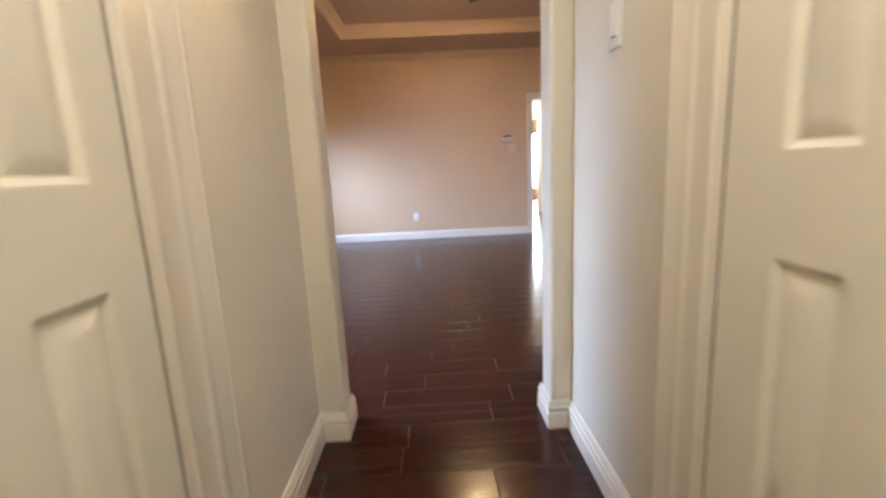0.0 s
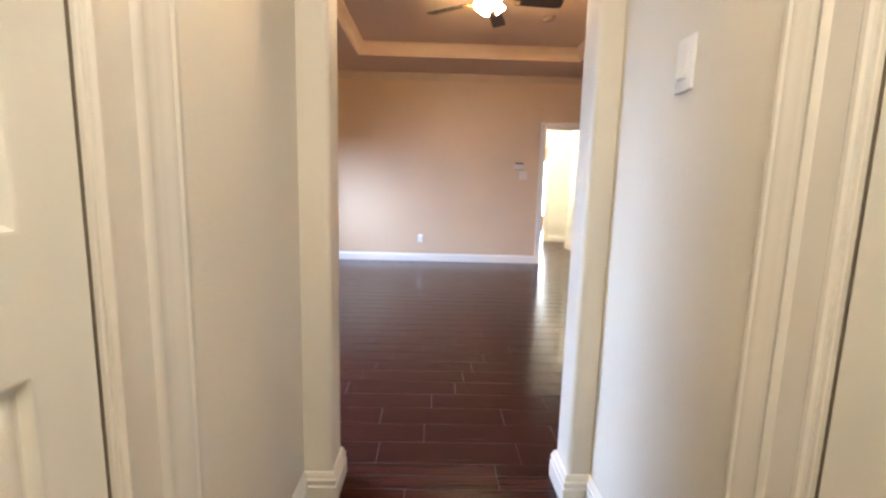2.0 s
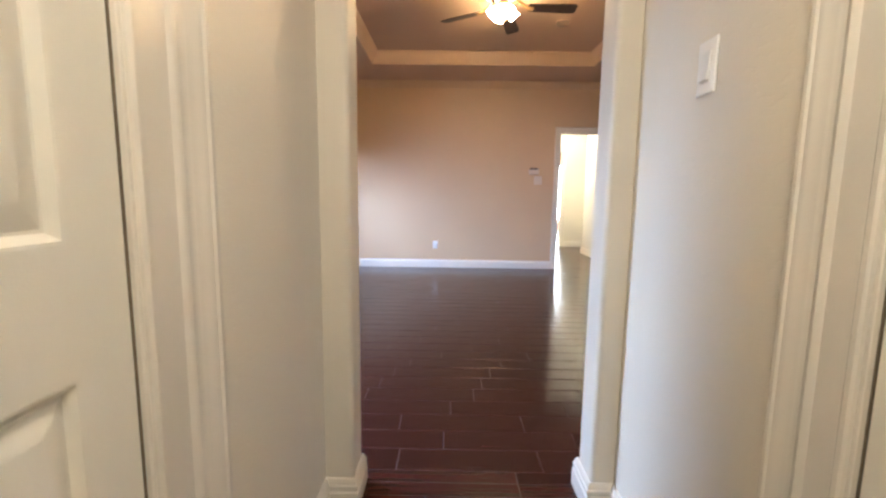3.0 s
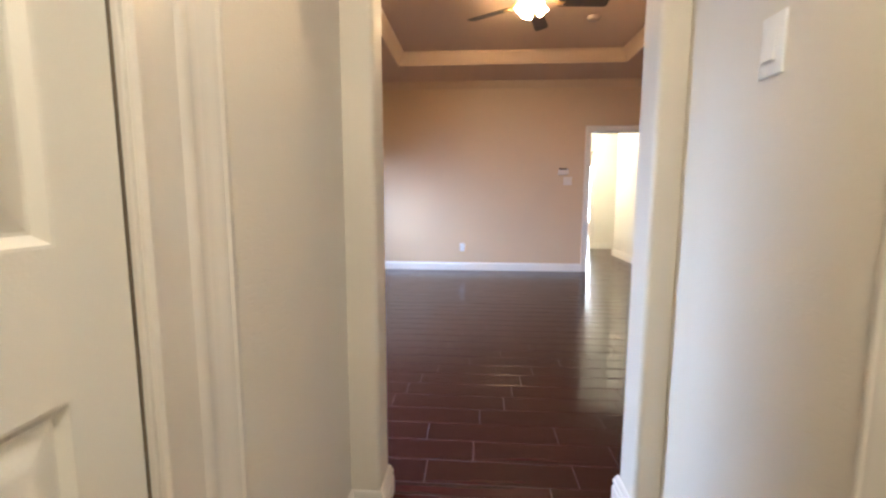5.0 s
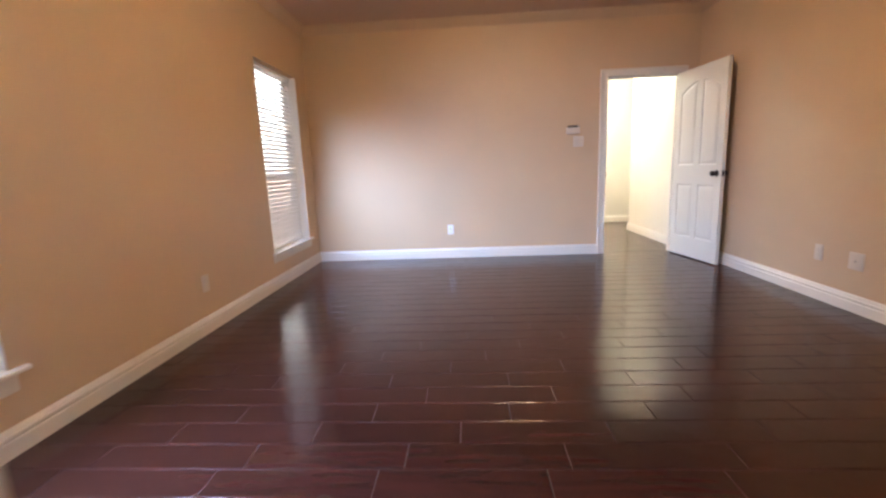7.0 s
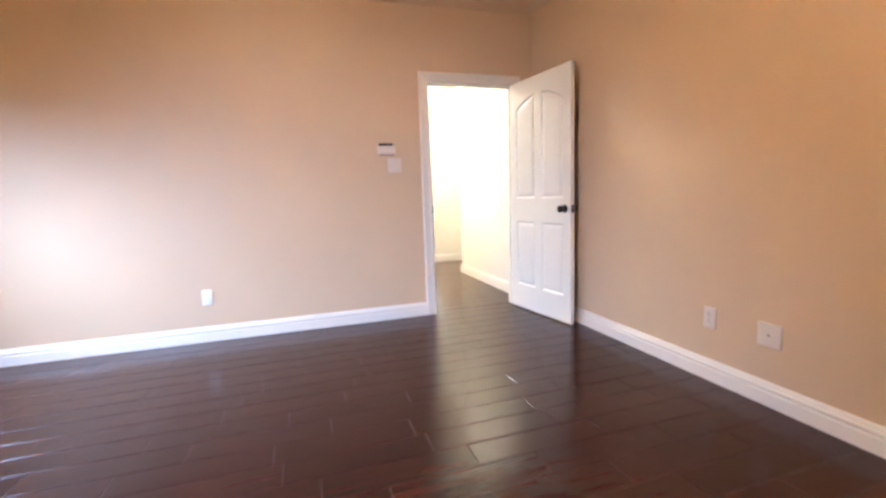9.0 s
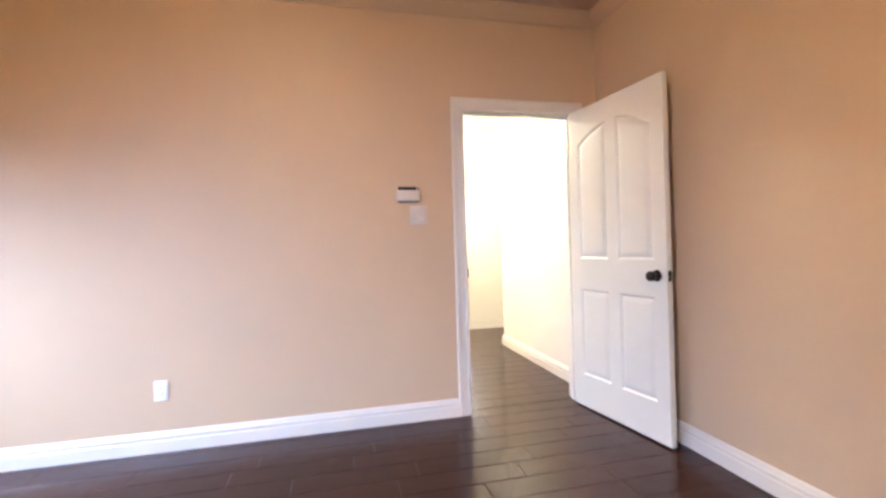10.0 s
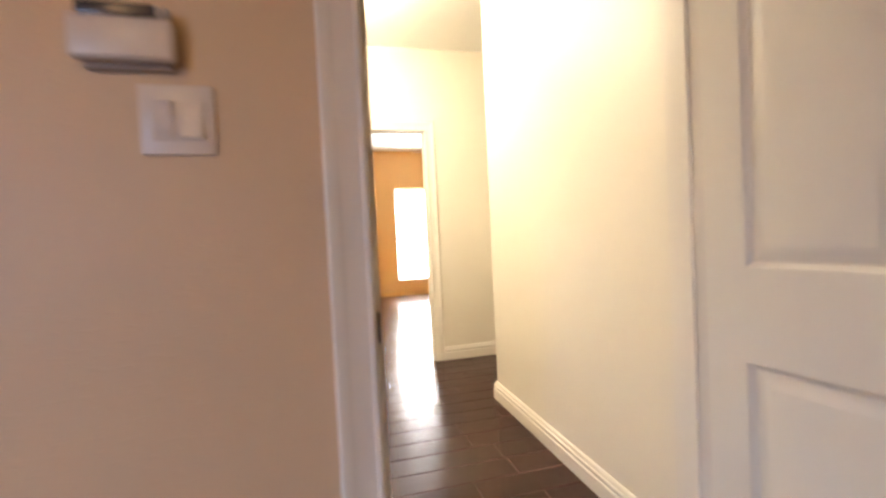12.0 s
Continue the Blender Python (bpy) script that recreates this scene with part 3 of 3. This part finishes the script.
for k, (a, b) in enumerate(WINDOWS):
    w1 = window("window_%d" % (k + 1), "tall white single-hung window in a plaster reveal", XL, a, b, WZ0, WZ1, 1.055, None, 0.173)
    part("window_sill", boxed(XL - 0.129, XL, a, b, WZ0 - 0.021, WZ0, bevel=0.004), TRIM, w1, "cream window stool")
    part("stool_nose", boxed(XL + 0.001, XL + 0.035, a - 0.035, b + 0.065, WZ0 - 0.0205, WZ0 - 0.0005, bevel=0.004), TRIM, w1)
    part("jamb_liner", boxed(XL - 0.129, XL - 0.004, a + 0.0005, a + 0.006, WZ0 + 0.001, WZ1 - 0.001), VINYL, w1, "white side lining of the reveal")
    part("jamb_liner", boxed(XL - 0.129, XL - 0.004, b - 0.006, b - 0.0005, WZ0 + 0.001, WZ1 - 0.001), VINYL, w1, "white side lining of the reveal")
    part("apron", boxed(XL, XL + 0.012, a - 0.02, b + 0.02, WZ0 - 0.095, WZ0 - 0.021, bevel=0.003), TRIM, w1, "cream board under the sill")
w3 = window("window_3", "tall window of the far room, blown out by daylight", 0, -0.465, 0.465, 0.28, 2.04, 1.06, pose(3.035, EB, 0, 0, 0, -90), 0.148)
part("window_sill", boxed(-0.1, 0.03, -0.465, 0.465, 0.2805, 0.298, bevel=0.004), TRIM, w3)


def slat_mesh(length):
    bm = bmesh.new()
    n = 6
    top, bot = [], []
    for i in range(n + 1):
        u = -0.025 + 0.05 * i / n
        h = 0.0025 * (1 - (u / 0.025) ** 2)
        top.append([bm.verts.new((u, s * length / 2, h + 0.0013)) for s in (-1, 1)])
        bot.append([bm.verts.new((u, s * length / 2, h - 0.0013)) for s in (-1, 1)])
    for p in (top, bot):
        for i in range(n):
            bm.faces.new((p[i][0], p[i + 1][0], p[i + 1][1], p[i][1]))
    for s in (0, 1):
        bm.faces.new([p[s] for p in top] + [p[s] for p in bot[::-1]])
    for i in (0, n):
        bm.faces.new((top[i][0], top[i][1], bot[i][1], bot[i][0]))
    return finish(bm, "slat", SLATM, 40)


def blind(y0, y1, z0, z1):
    yc, ln = (y0 + y1) / 2, y1 - y0 - 0.03
    ob = thing("window_blind", "white horizontal slat blind, lowered and open, inside the window reveal", "blind", pose(XL - 0.092, yc, 0), "window blinds")
    part("head_rail", boxed(-0.027, 0.027, -ln / 2, ln / 2, z1 - 0.034, z1 - 0.002, bevel=0.003), SLATM, ob)
    part("bottom_rail", boxed(-0.025, 0.025, -ln / 2, ln / 2, z0 + 0.012, z0 + 0.028, bevel=0.004), SLATM, ob)
    me = slat_mesh(ln)
    count = 40
    for i in range(count):
        s = new("slat", me)
        s.parent = ob
        s.matrix_basis = pose(0, 0, z0 + 0.055 + (z1 - z0 - 0.12) * i / (count - 1), 0, SLAT_TILT, 0)
    for yy in (-ln * 0.33, ln * 0.33):
        for xx in (-0.026, 0.026):
            part("cord", boxed(xx - 0.0008, xx + 0.0008, yy - 0.0008, yy + 0.0008, z0 + 0.025, z1 - 0.03), SLATM, ob)
    part("tilt_wand", turned(bmesh.new(), [(0, z1 - 0.95), (0.005, z1 - 0.95), (0.004, z1 - 0.03), (0, z1 - 0.03)], 8, pose(0.034, ln / 2 - 0.1, 0)), SLATM, ob)
    return ob


for a, b in WINDOWS:
    blind(a, b, WZ0, WZ1)


# ---- fittings on the walls ----
def plate(name, w, h, label, category, m, group="", face=PLASTIC):
    """A wall plate; local x across, z up, facing -y."""
    ob = thing(name, label, category, m, group)
    part("cover_plate", boxed(-w / 2, w / 2, -0.0065, 0, -h / 2, h / 2, bevel=0.0028, seg=3), face, ob)
    return ob


def outlet(m, label, face=PLASTIC):
    ob = plate("wall_outlet", 0.072, 0.117, label, "outlet", m, "wall outlets", face)
    for z in (-0.0195, 0.0195):
        rec = part("receptacle", boxed(-0.0165, 0.0165, -0.0085, -0.006, z - 0.014, z + 0.014, bevel=0.001, seg=1), face, ob)
        for x in (-0.006, 0.006):
            part("slot", boxed(x - 0.001, x + 0.001, -0.0088, -0.0083, z - 0.001, z + 0.008), SLOT, rec)
        part("ground_hole", boxed(-0.002, 0.002, -0.0088, -0.0083, z - 0.009, z - 0.005), SLOT, rec)
    part("screw", turned(bmesh.new(), [(0, 0.001), (0.003, 0.0008), (0.003, 0)], 10, Matrix.Translation((0, -0.0065, 0)) @ pose(0, 0, 0, 90, 0, 0)), STEEL, ob)
    return ob


def rocker(ob, x, face=PLASTIC, up=1):
    part("rocker_frame", boxed(x - 0.0175, x + 0.0175, -0.0085, -0.006, -0.0345, 0.0345, bevel=0.001, seg=1), face, ob)
    bm = bmesh.new()
    sweep(bm, [(d, h * up) for d, h in ((0.0083, -0.032), (0.0145, -0.031), (0.0105, 0), (0.0088, 0.031), (0.0083, 0.032))], (x - 0.0155, 0, 0), (x + 0.0155, 0, 0), (0, -1, 0), UP)
    part("rocker", bm, face, ob, "rocker paddle")


outlet(pose(-0.447, YN, 0.349), "white duplex outlet low on the daylit tan wall")
outlet(pose(XL, 3.585, 0.35, 0, 0, 90), "almond duplex outlet low on the wall between the windows", ALMOND)
outlet(pose(XR, 4.055, 0.354, 0, 0, -90), "almond duplex outlet low on the tan wall", ALMOND)
cp = plate("blank_plate", 0.115, 0.117, "almond two-gang cable plate low on the tan wall", "wall plate", pose(XR, 3.73, 0.35, 0, 0, -90), "", ALMOND)
part("jack", turned(bmesh.new(), [(0, 0.009), (0.0045, 0.009), (0.0055, 0.0), (0.0075, 0.0)], 12, Matrix.Translation((0, -0.0065, 0)) @ pose(0, 0, 0, 90, 0, 0)), STEEL, cp)
s1 = plate("light_switch", 0.074, 0.124, "white single rocker switch on the cream vestibule wall", "switch", pose(VR, 0.42, 1.44, 0, 0, -90))
rocker(s1, 0)
s2 = plate("light_switch", 0.116, 0.119, "almond double rocker switch under the thermostat", "switch", pose(1.0785, YN, 1.3365), "", ALMOND)
rocker(s2, -0.023, ALMOND, -1)
rocker(s2, 0.023, ALMOND)
th = thing("thermostat", "off-white thermostat with a dark display on the tan wall", "thermostat", pose(1.010, YN, 1.462))
# its dark tan edge below the cover stands in for the cover's cast shadow
part("back_plate", boxed(-0.06, 0.068, -0.012, 0, -0.046, 0.05, bevel=0.003), DARKTAN, th, "mounting base, dark tan as the cover's shadow")
part("cover", boxed(-0.075, 0.077, -0.034, -0.010, -0.036, 0.034, bevel=0.008, seg=3), ALMOND, th, "off-white cover")
part("display", boxed(-0.062, 0.05, -0.029, -0.010, 0.034, 0.056, bevel=0.002), DARKP, th, "dark display band along the top")
for x in (0.056, 0.067):
    part("button", boxed(x - 0.004, x + 0.004, -0.03, -0.01, 0.034, 0.052, bevel=0.001, seg=1), GREYP, th)

# ---- ceiling fittings ----
sd = thing("smoke_detector", "round tan smoke detector on the tray ceiling", "smoke detector", pose(0.90, 4.14, TZ, 180, 0, 0))
part("housing", turned(bmesh.new(), [(0, 0.036), (0.03, 0.036), (0.05, 0.03), (0.062, 0.018), (0.066, 0.006), (0.066, 0), (0, 0)], 32), DARKTAN, sd)
part("test_button", turned(bmesh.new(), [(0, 0.039), (0.009, 0.0385), (0.01, 0.035)], 14), GREYP, sd)


def ceiling_fan(m, label, blade_mat, metal, accent, glow, bulb, radius, first, drop, shades=4):
    ob = thing("ceiling_fan", label, "ceiling fan", m)
    z = -drop
    part("canopy", turned(bmesh.new(), [(0, 0), (0.07, 0), (0.075, -0.012), (0.068, -0.03), (0.05, -0.04), (0, -0.04)], 32), metal, ob)
    part("motor_housing", turned(bmesh.new(), [(0, -0.035), (0.06, -0.036), (0.09, z + 0.085), (0.105, z + 0.075), (0.108, z + 0.05), (0.095, z + 0.034), (0.06, z + 0.028), (0, z + 0.028)], 36), metal, ob)
    part("trim_ring", turned(bmesh.new(), [(0.107, z + 0.066), (0.111, z + 0.063), (0.111, z + 0.055), (0.107, z + 0.052)], 36), accent, ob)
    for i in range(5):
        a = first + 72 * i
        rot = pose(0, 0, z, 0, 0, a)
        bm = bmesh.new()
        pts = []
        for x, hw in ((0.215, 0.046), (0.25, 0.055), (radius - 0.05, 0.066), (radius - 0.012, 0.06), (radius, 0.046)):
            pts.append((x, hw))
        outline = pts + [(x, -hw) for x, hw in pts[::-1]]
        prism(bm, outline, -0.003, 0.003)
        bmesh.ops.transform(bm, matrix=rot @ pose(0, 0, 0, -11, 0, 0), verts=bm.verts)
        bl = part("blade", bm, blade_mat, ob)
        bm = bmesh.new()
        sweep(bm, [(0.085, 0.052), (0.085, 0.06), (0.13, 0.058), (0.185, 0.018), (0.26, -0.004), (0.26, -0.011), (0.18, 0.008), (0.125, 0.048)], (0, -0.013, 0), (0, 0.013, 0), (1, 0, 0), UP)
        box(bm, 0.205, 0.265, -0.034, 0.034, -0.013, -0.007, bevel=0.003)
        bmesh.ops.transform(bm, matrix=rot, verts=bm.verts)
        part("blade_iron", bm, accent, bl, "ornate metal blade arm")
    q = z + 0.052
    part("light_fitter", turned(bmesh.new(), [(0, q - 0.02), (0.05, q - 0.022), (0.055, q - 0.04), (0.035, q - 0.06), (0.03, q - 0.075), (0.012, q - 0.09), (0, q - 0.094)], 28), accent, ob)
    for i in range(shades):
        a = 20 + 360 / shades * i
        tilt = pose(0, 0, q - 0.05, 0, 0, a) @ pose(0.042, 0, 0, 0, 138, 0) @ Matrix.Scale(0.92, 4)
        bm = turned(bmesh.new(), [(0.014, 0), (0.017, 0.004), (0.015, 0.03), (0.011, 0.034)], 16, tilt)
        arm = part("socket_arm", bm, accent, ob)
        bm = turned(bmesh.new(), [(0.016, 0.022), (0.026, 0.03), (0.038, 0.052), (0.043, 0.075), (0.047, 0.1), (0.053, 0.112), (0.049, 0.11), (0.042, 0.094), (0.0415, 0.092)], 24, tilt)
        part("shade", bm, glow, arm, "lit frosted glass tulip shade")
        bm = turned(bmesh.new(), [(0.0, 0.1), (0.02, 0.098), (0.032, 0.093), (0.041, 0.085), (0.041, 0.08), (0, 0.08)], 20, tilt)
        part("bulb", bm, bulb, arm, "lit bulb inside the shade")
    part("pull_chain", turned(bmesh.new(), [(0, z - 0.12), (0.002, z - 0.118), (0.0012, z - 0.04), (0, z - 0.04)], 8, Matrix.Translation((0.02, 0, 0))), accent, ob)
    return ob


ceiling_fan(pose(0.205, 3.42, TZ), "dark five-blade ceiling fan with brass arms and lit frosted shades", BLADE, BRONZE, BRASS, FANGLOW, BULB, 0.64, 2.5, 0.14)
ceiling_fan(pose(3.25, 11.75, CZ), "white five-blade ceiling fan in the far room", WHITEPAINT, WHITEPAINT, STEEL, PLASTIC, PLASTIC, 0.62, 178, 0.35)


def dome(name, x, y, z, glow, label):
    ob = thing(name, label, "ceiling light", pose(x, y, z, 180, 0, 0))
    part("pan", turned(bmesh.new(), [(0, 0), (0.075, 0), (0.08, 0.006), (0.08, 0.03), (0.07, 0.036), (0, 0.036)], 36), BRONZE, ob)
    part("diffuser", turned(bmesh.new(), [(0.071, 0.0365), (0.13, 0.045), (0.155, 0.056), (0.152, 0.066), (0.125, 0.09), (0.08, 0.108), (0.03, 0.117), (0, 0.118)], 36), glow, ob, "lit frosted glass dome")


dome("ceiling_light", 1.5, 7.95, CZ, HALLGLOW, "lit frosted dome light on the hall ceiling")
dome("ceiling_light", -0.17, -0.72, 2.44, VESTGLOW, "lit frosted dome light on the vestibule ceiling")

# ---- outside ----
bm = bmesh.new()
bm.faces.new([bm.verts.new(p) for p in ((-900, -900, -0.3), (900, -900, -0.3), (900, 900, -0.3), (-900, 900, -0.3))])
solid("ground", bm, SOIL, "pale reddish bare ground round the house", "ground")
nh = thing("neighbour_house", "white stucco and pale red brick house next door", "house", pose(0, 0, 0))
part("wall", boxed(-14, -6.45, -30, 48, -0.3, 5.6), WHITEPAINT, nh, "white stucco upper wall")
part("wainscot", boxed(-6.448, -6.36, -30, 48, -0.3, 1.05), BRICK, nh, "pale red brick lower wall")
part("fascia", boxed(-6.44, -5.95, -30.3, 48.3, 5.605, 5.75), WHITEPAINT, nh, "white eave board")
bm = bmesh.new()
sweep(bm, [(0, 0), (4.3, 2.2), (8.5, 0)], (-5.93, -30.4, 5.751), (-5.93, 48.4, 5.751), (-1, 0, 0), UP)
part("roof", bm, ROOFING, nh, "grey shingle roof")

# ---- floors: grout bed and planks ----
PW, PLN, GAP = 0.1533, 0.611, 0.0026
Y0 = 1.178
known = {-2: 0.039, -1: -0.456, 0: -0.26, 1: -0.479, 2: -0.227, 3: -0.706, 5: -0.585, 6: -0.494, 7: -0.899, 8: -0.681, 9: -1.068, 10: -1.27, 11: -0.962, 12: -1.375, 13: -1.16, 14: -1.479, 16: -1.301, 17: -1.545, 18: -1.687}
rng = random.Random(7)


def plank_verts(x0, x1, y0, y1):
    """Top, bevel ring and bottom ring of one pillowed plank."""
    c, hi, mid, lo = 0.0026, 0.0, -0.001, -0.006
    return [(x, y, z) for ins, z in ((c, hi), (0, mid), (0, lo)) for x, y in ((x0 + ins, y0 + ins), (x1 - ins, y0 + ins), (x1 - ins, y1 - ins), (x0 + ins, y1 - ins))]


QUADS = [(0, 1, 2, 3)] + [(b + i + 4, b + (i + 1) % 4 + 4, b + (i + 1) % 4, b + i) for b in (0, 4) for i in range(4)]
shared = {}


def lay(floor, x0, x1, y0, y1, joined=False):
    """Rows of planks running along x over a rectangle."""
    verts, faces = [], []
    k = math.floor((y0 - Y0) / PW)
    while Y0 + k * PW < y1:
        ya, yb = max(y0, Y0 + k * PW) , min(y1, Y0 + (k + 1) * PW)
        if k not in known:
            known[k] = rng.choice((0.0, 0.2, 0.31, 0.42)) + rng.uniform(-0.05, 0.05) + 0.31 * (k % 2)
        start = known[k]
        j = math.floor((x0 - start) / PLN)
        while start + j * PLN < x1 and yb - ya > 0.012:
            xa, xb = max(x0, start + j * PLN), min(x1, start + (j + 1) * PLN)
            j += 1
            if xb - xa < 0.012:
                continue
            g = GAP / 2
            dx, dy = xb - xa - 2 * g, yb - ya - 2 * g
            cx, cy = (xa + xb) / 2, (ya + yb) / 2
            vs = plank_verts(-dx / 2, dx / 2, -dy / 2, dy / 2)
            if joined:
                b = len(verts)
                verts += [(x + cx, y + cy, z) for x, y, z in vs]
                faces += [tuple(b + i for i in q) for q in QUADS]
                continue
            key = (round(dx, 4), round(dy, 4))
            if key not in shared:
                me = bpy.data.meshes.new("plank")
                me.from_pydata(vs, [], QUADS)
                me.materials.append(PLANK)
                shared[key] = me
            p = new("plank", shared[key])
            p.parent = floor
            p.location = (cx, cy, rng.uniform(-0.0004, 0.0003))
        k += 1
    if joined:
        me = bpy.data.meshes.new("plank_field")
        me.from_pydata(verts, [], faces)
        me.materials.append(PLANK)
        p = new("plank_field", me)
        p.parent = floor
        tagged(p, kind="stuff")


fl = solid("floor", boxed(XL - T, XR + T, VB - T, YN + 0.06, -0.12, -0.0016), GROUT, "dark red-brown wood-look plank tiles, satin, on the bedroom floor", "floor")
lay(fl, XL, XR, YF, YN + 0.06)
lay(fl, VL, VR, -0.5, YF)
lay(fl, VL, VR, VB, -0.5, joined=True)
fh = solid("floor_hall", boxed(HL - T, 3.4 + T, YN + 0.06, HE + 0.06, -0.12, -0.0016), GROUT, "dark brown wood-look plank tiles on the hall floor", "floor")
lay(fh, HL, 3.4, YN + 0.06, HE + 0.06)
fe = solid("floor_end_room", boxed(EL - T, ER + T, HE + 0.06, EB + T, -0.12, -0.0016), GROUT, "dark brown wood-look plank tiles in the far room", "floor")
lay(fe, EL, ER, HE + 0.06, EB, joined=True)
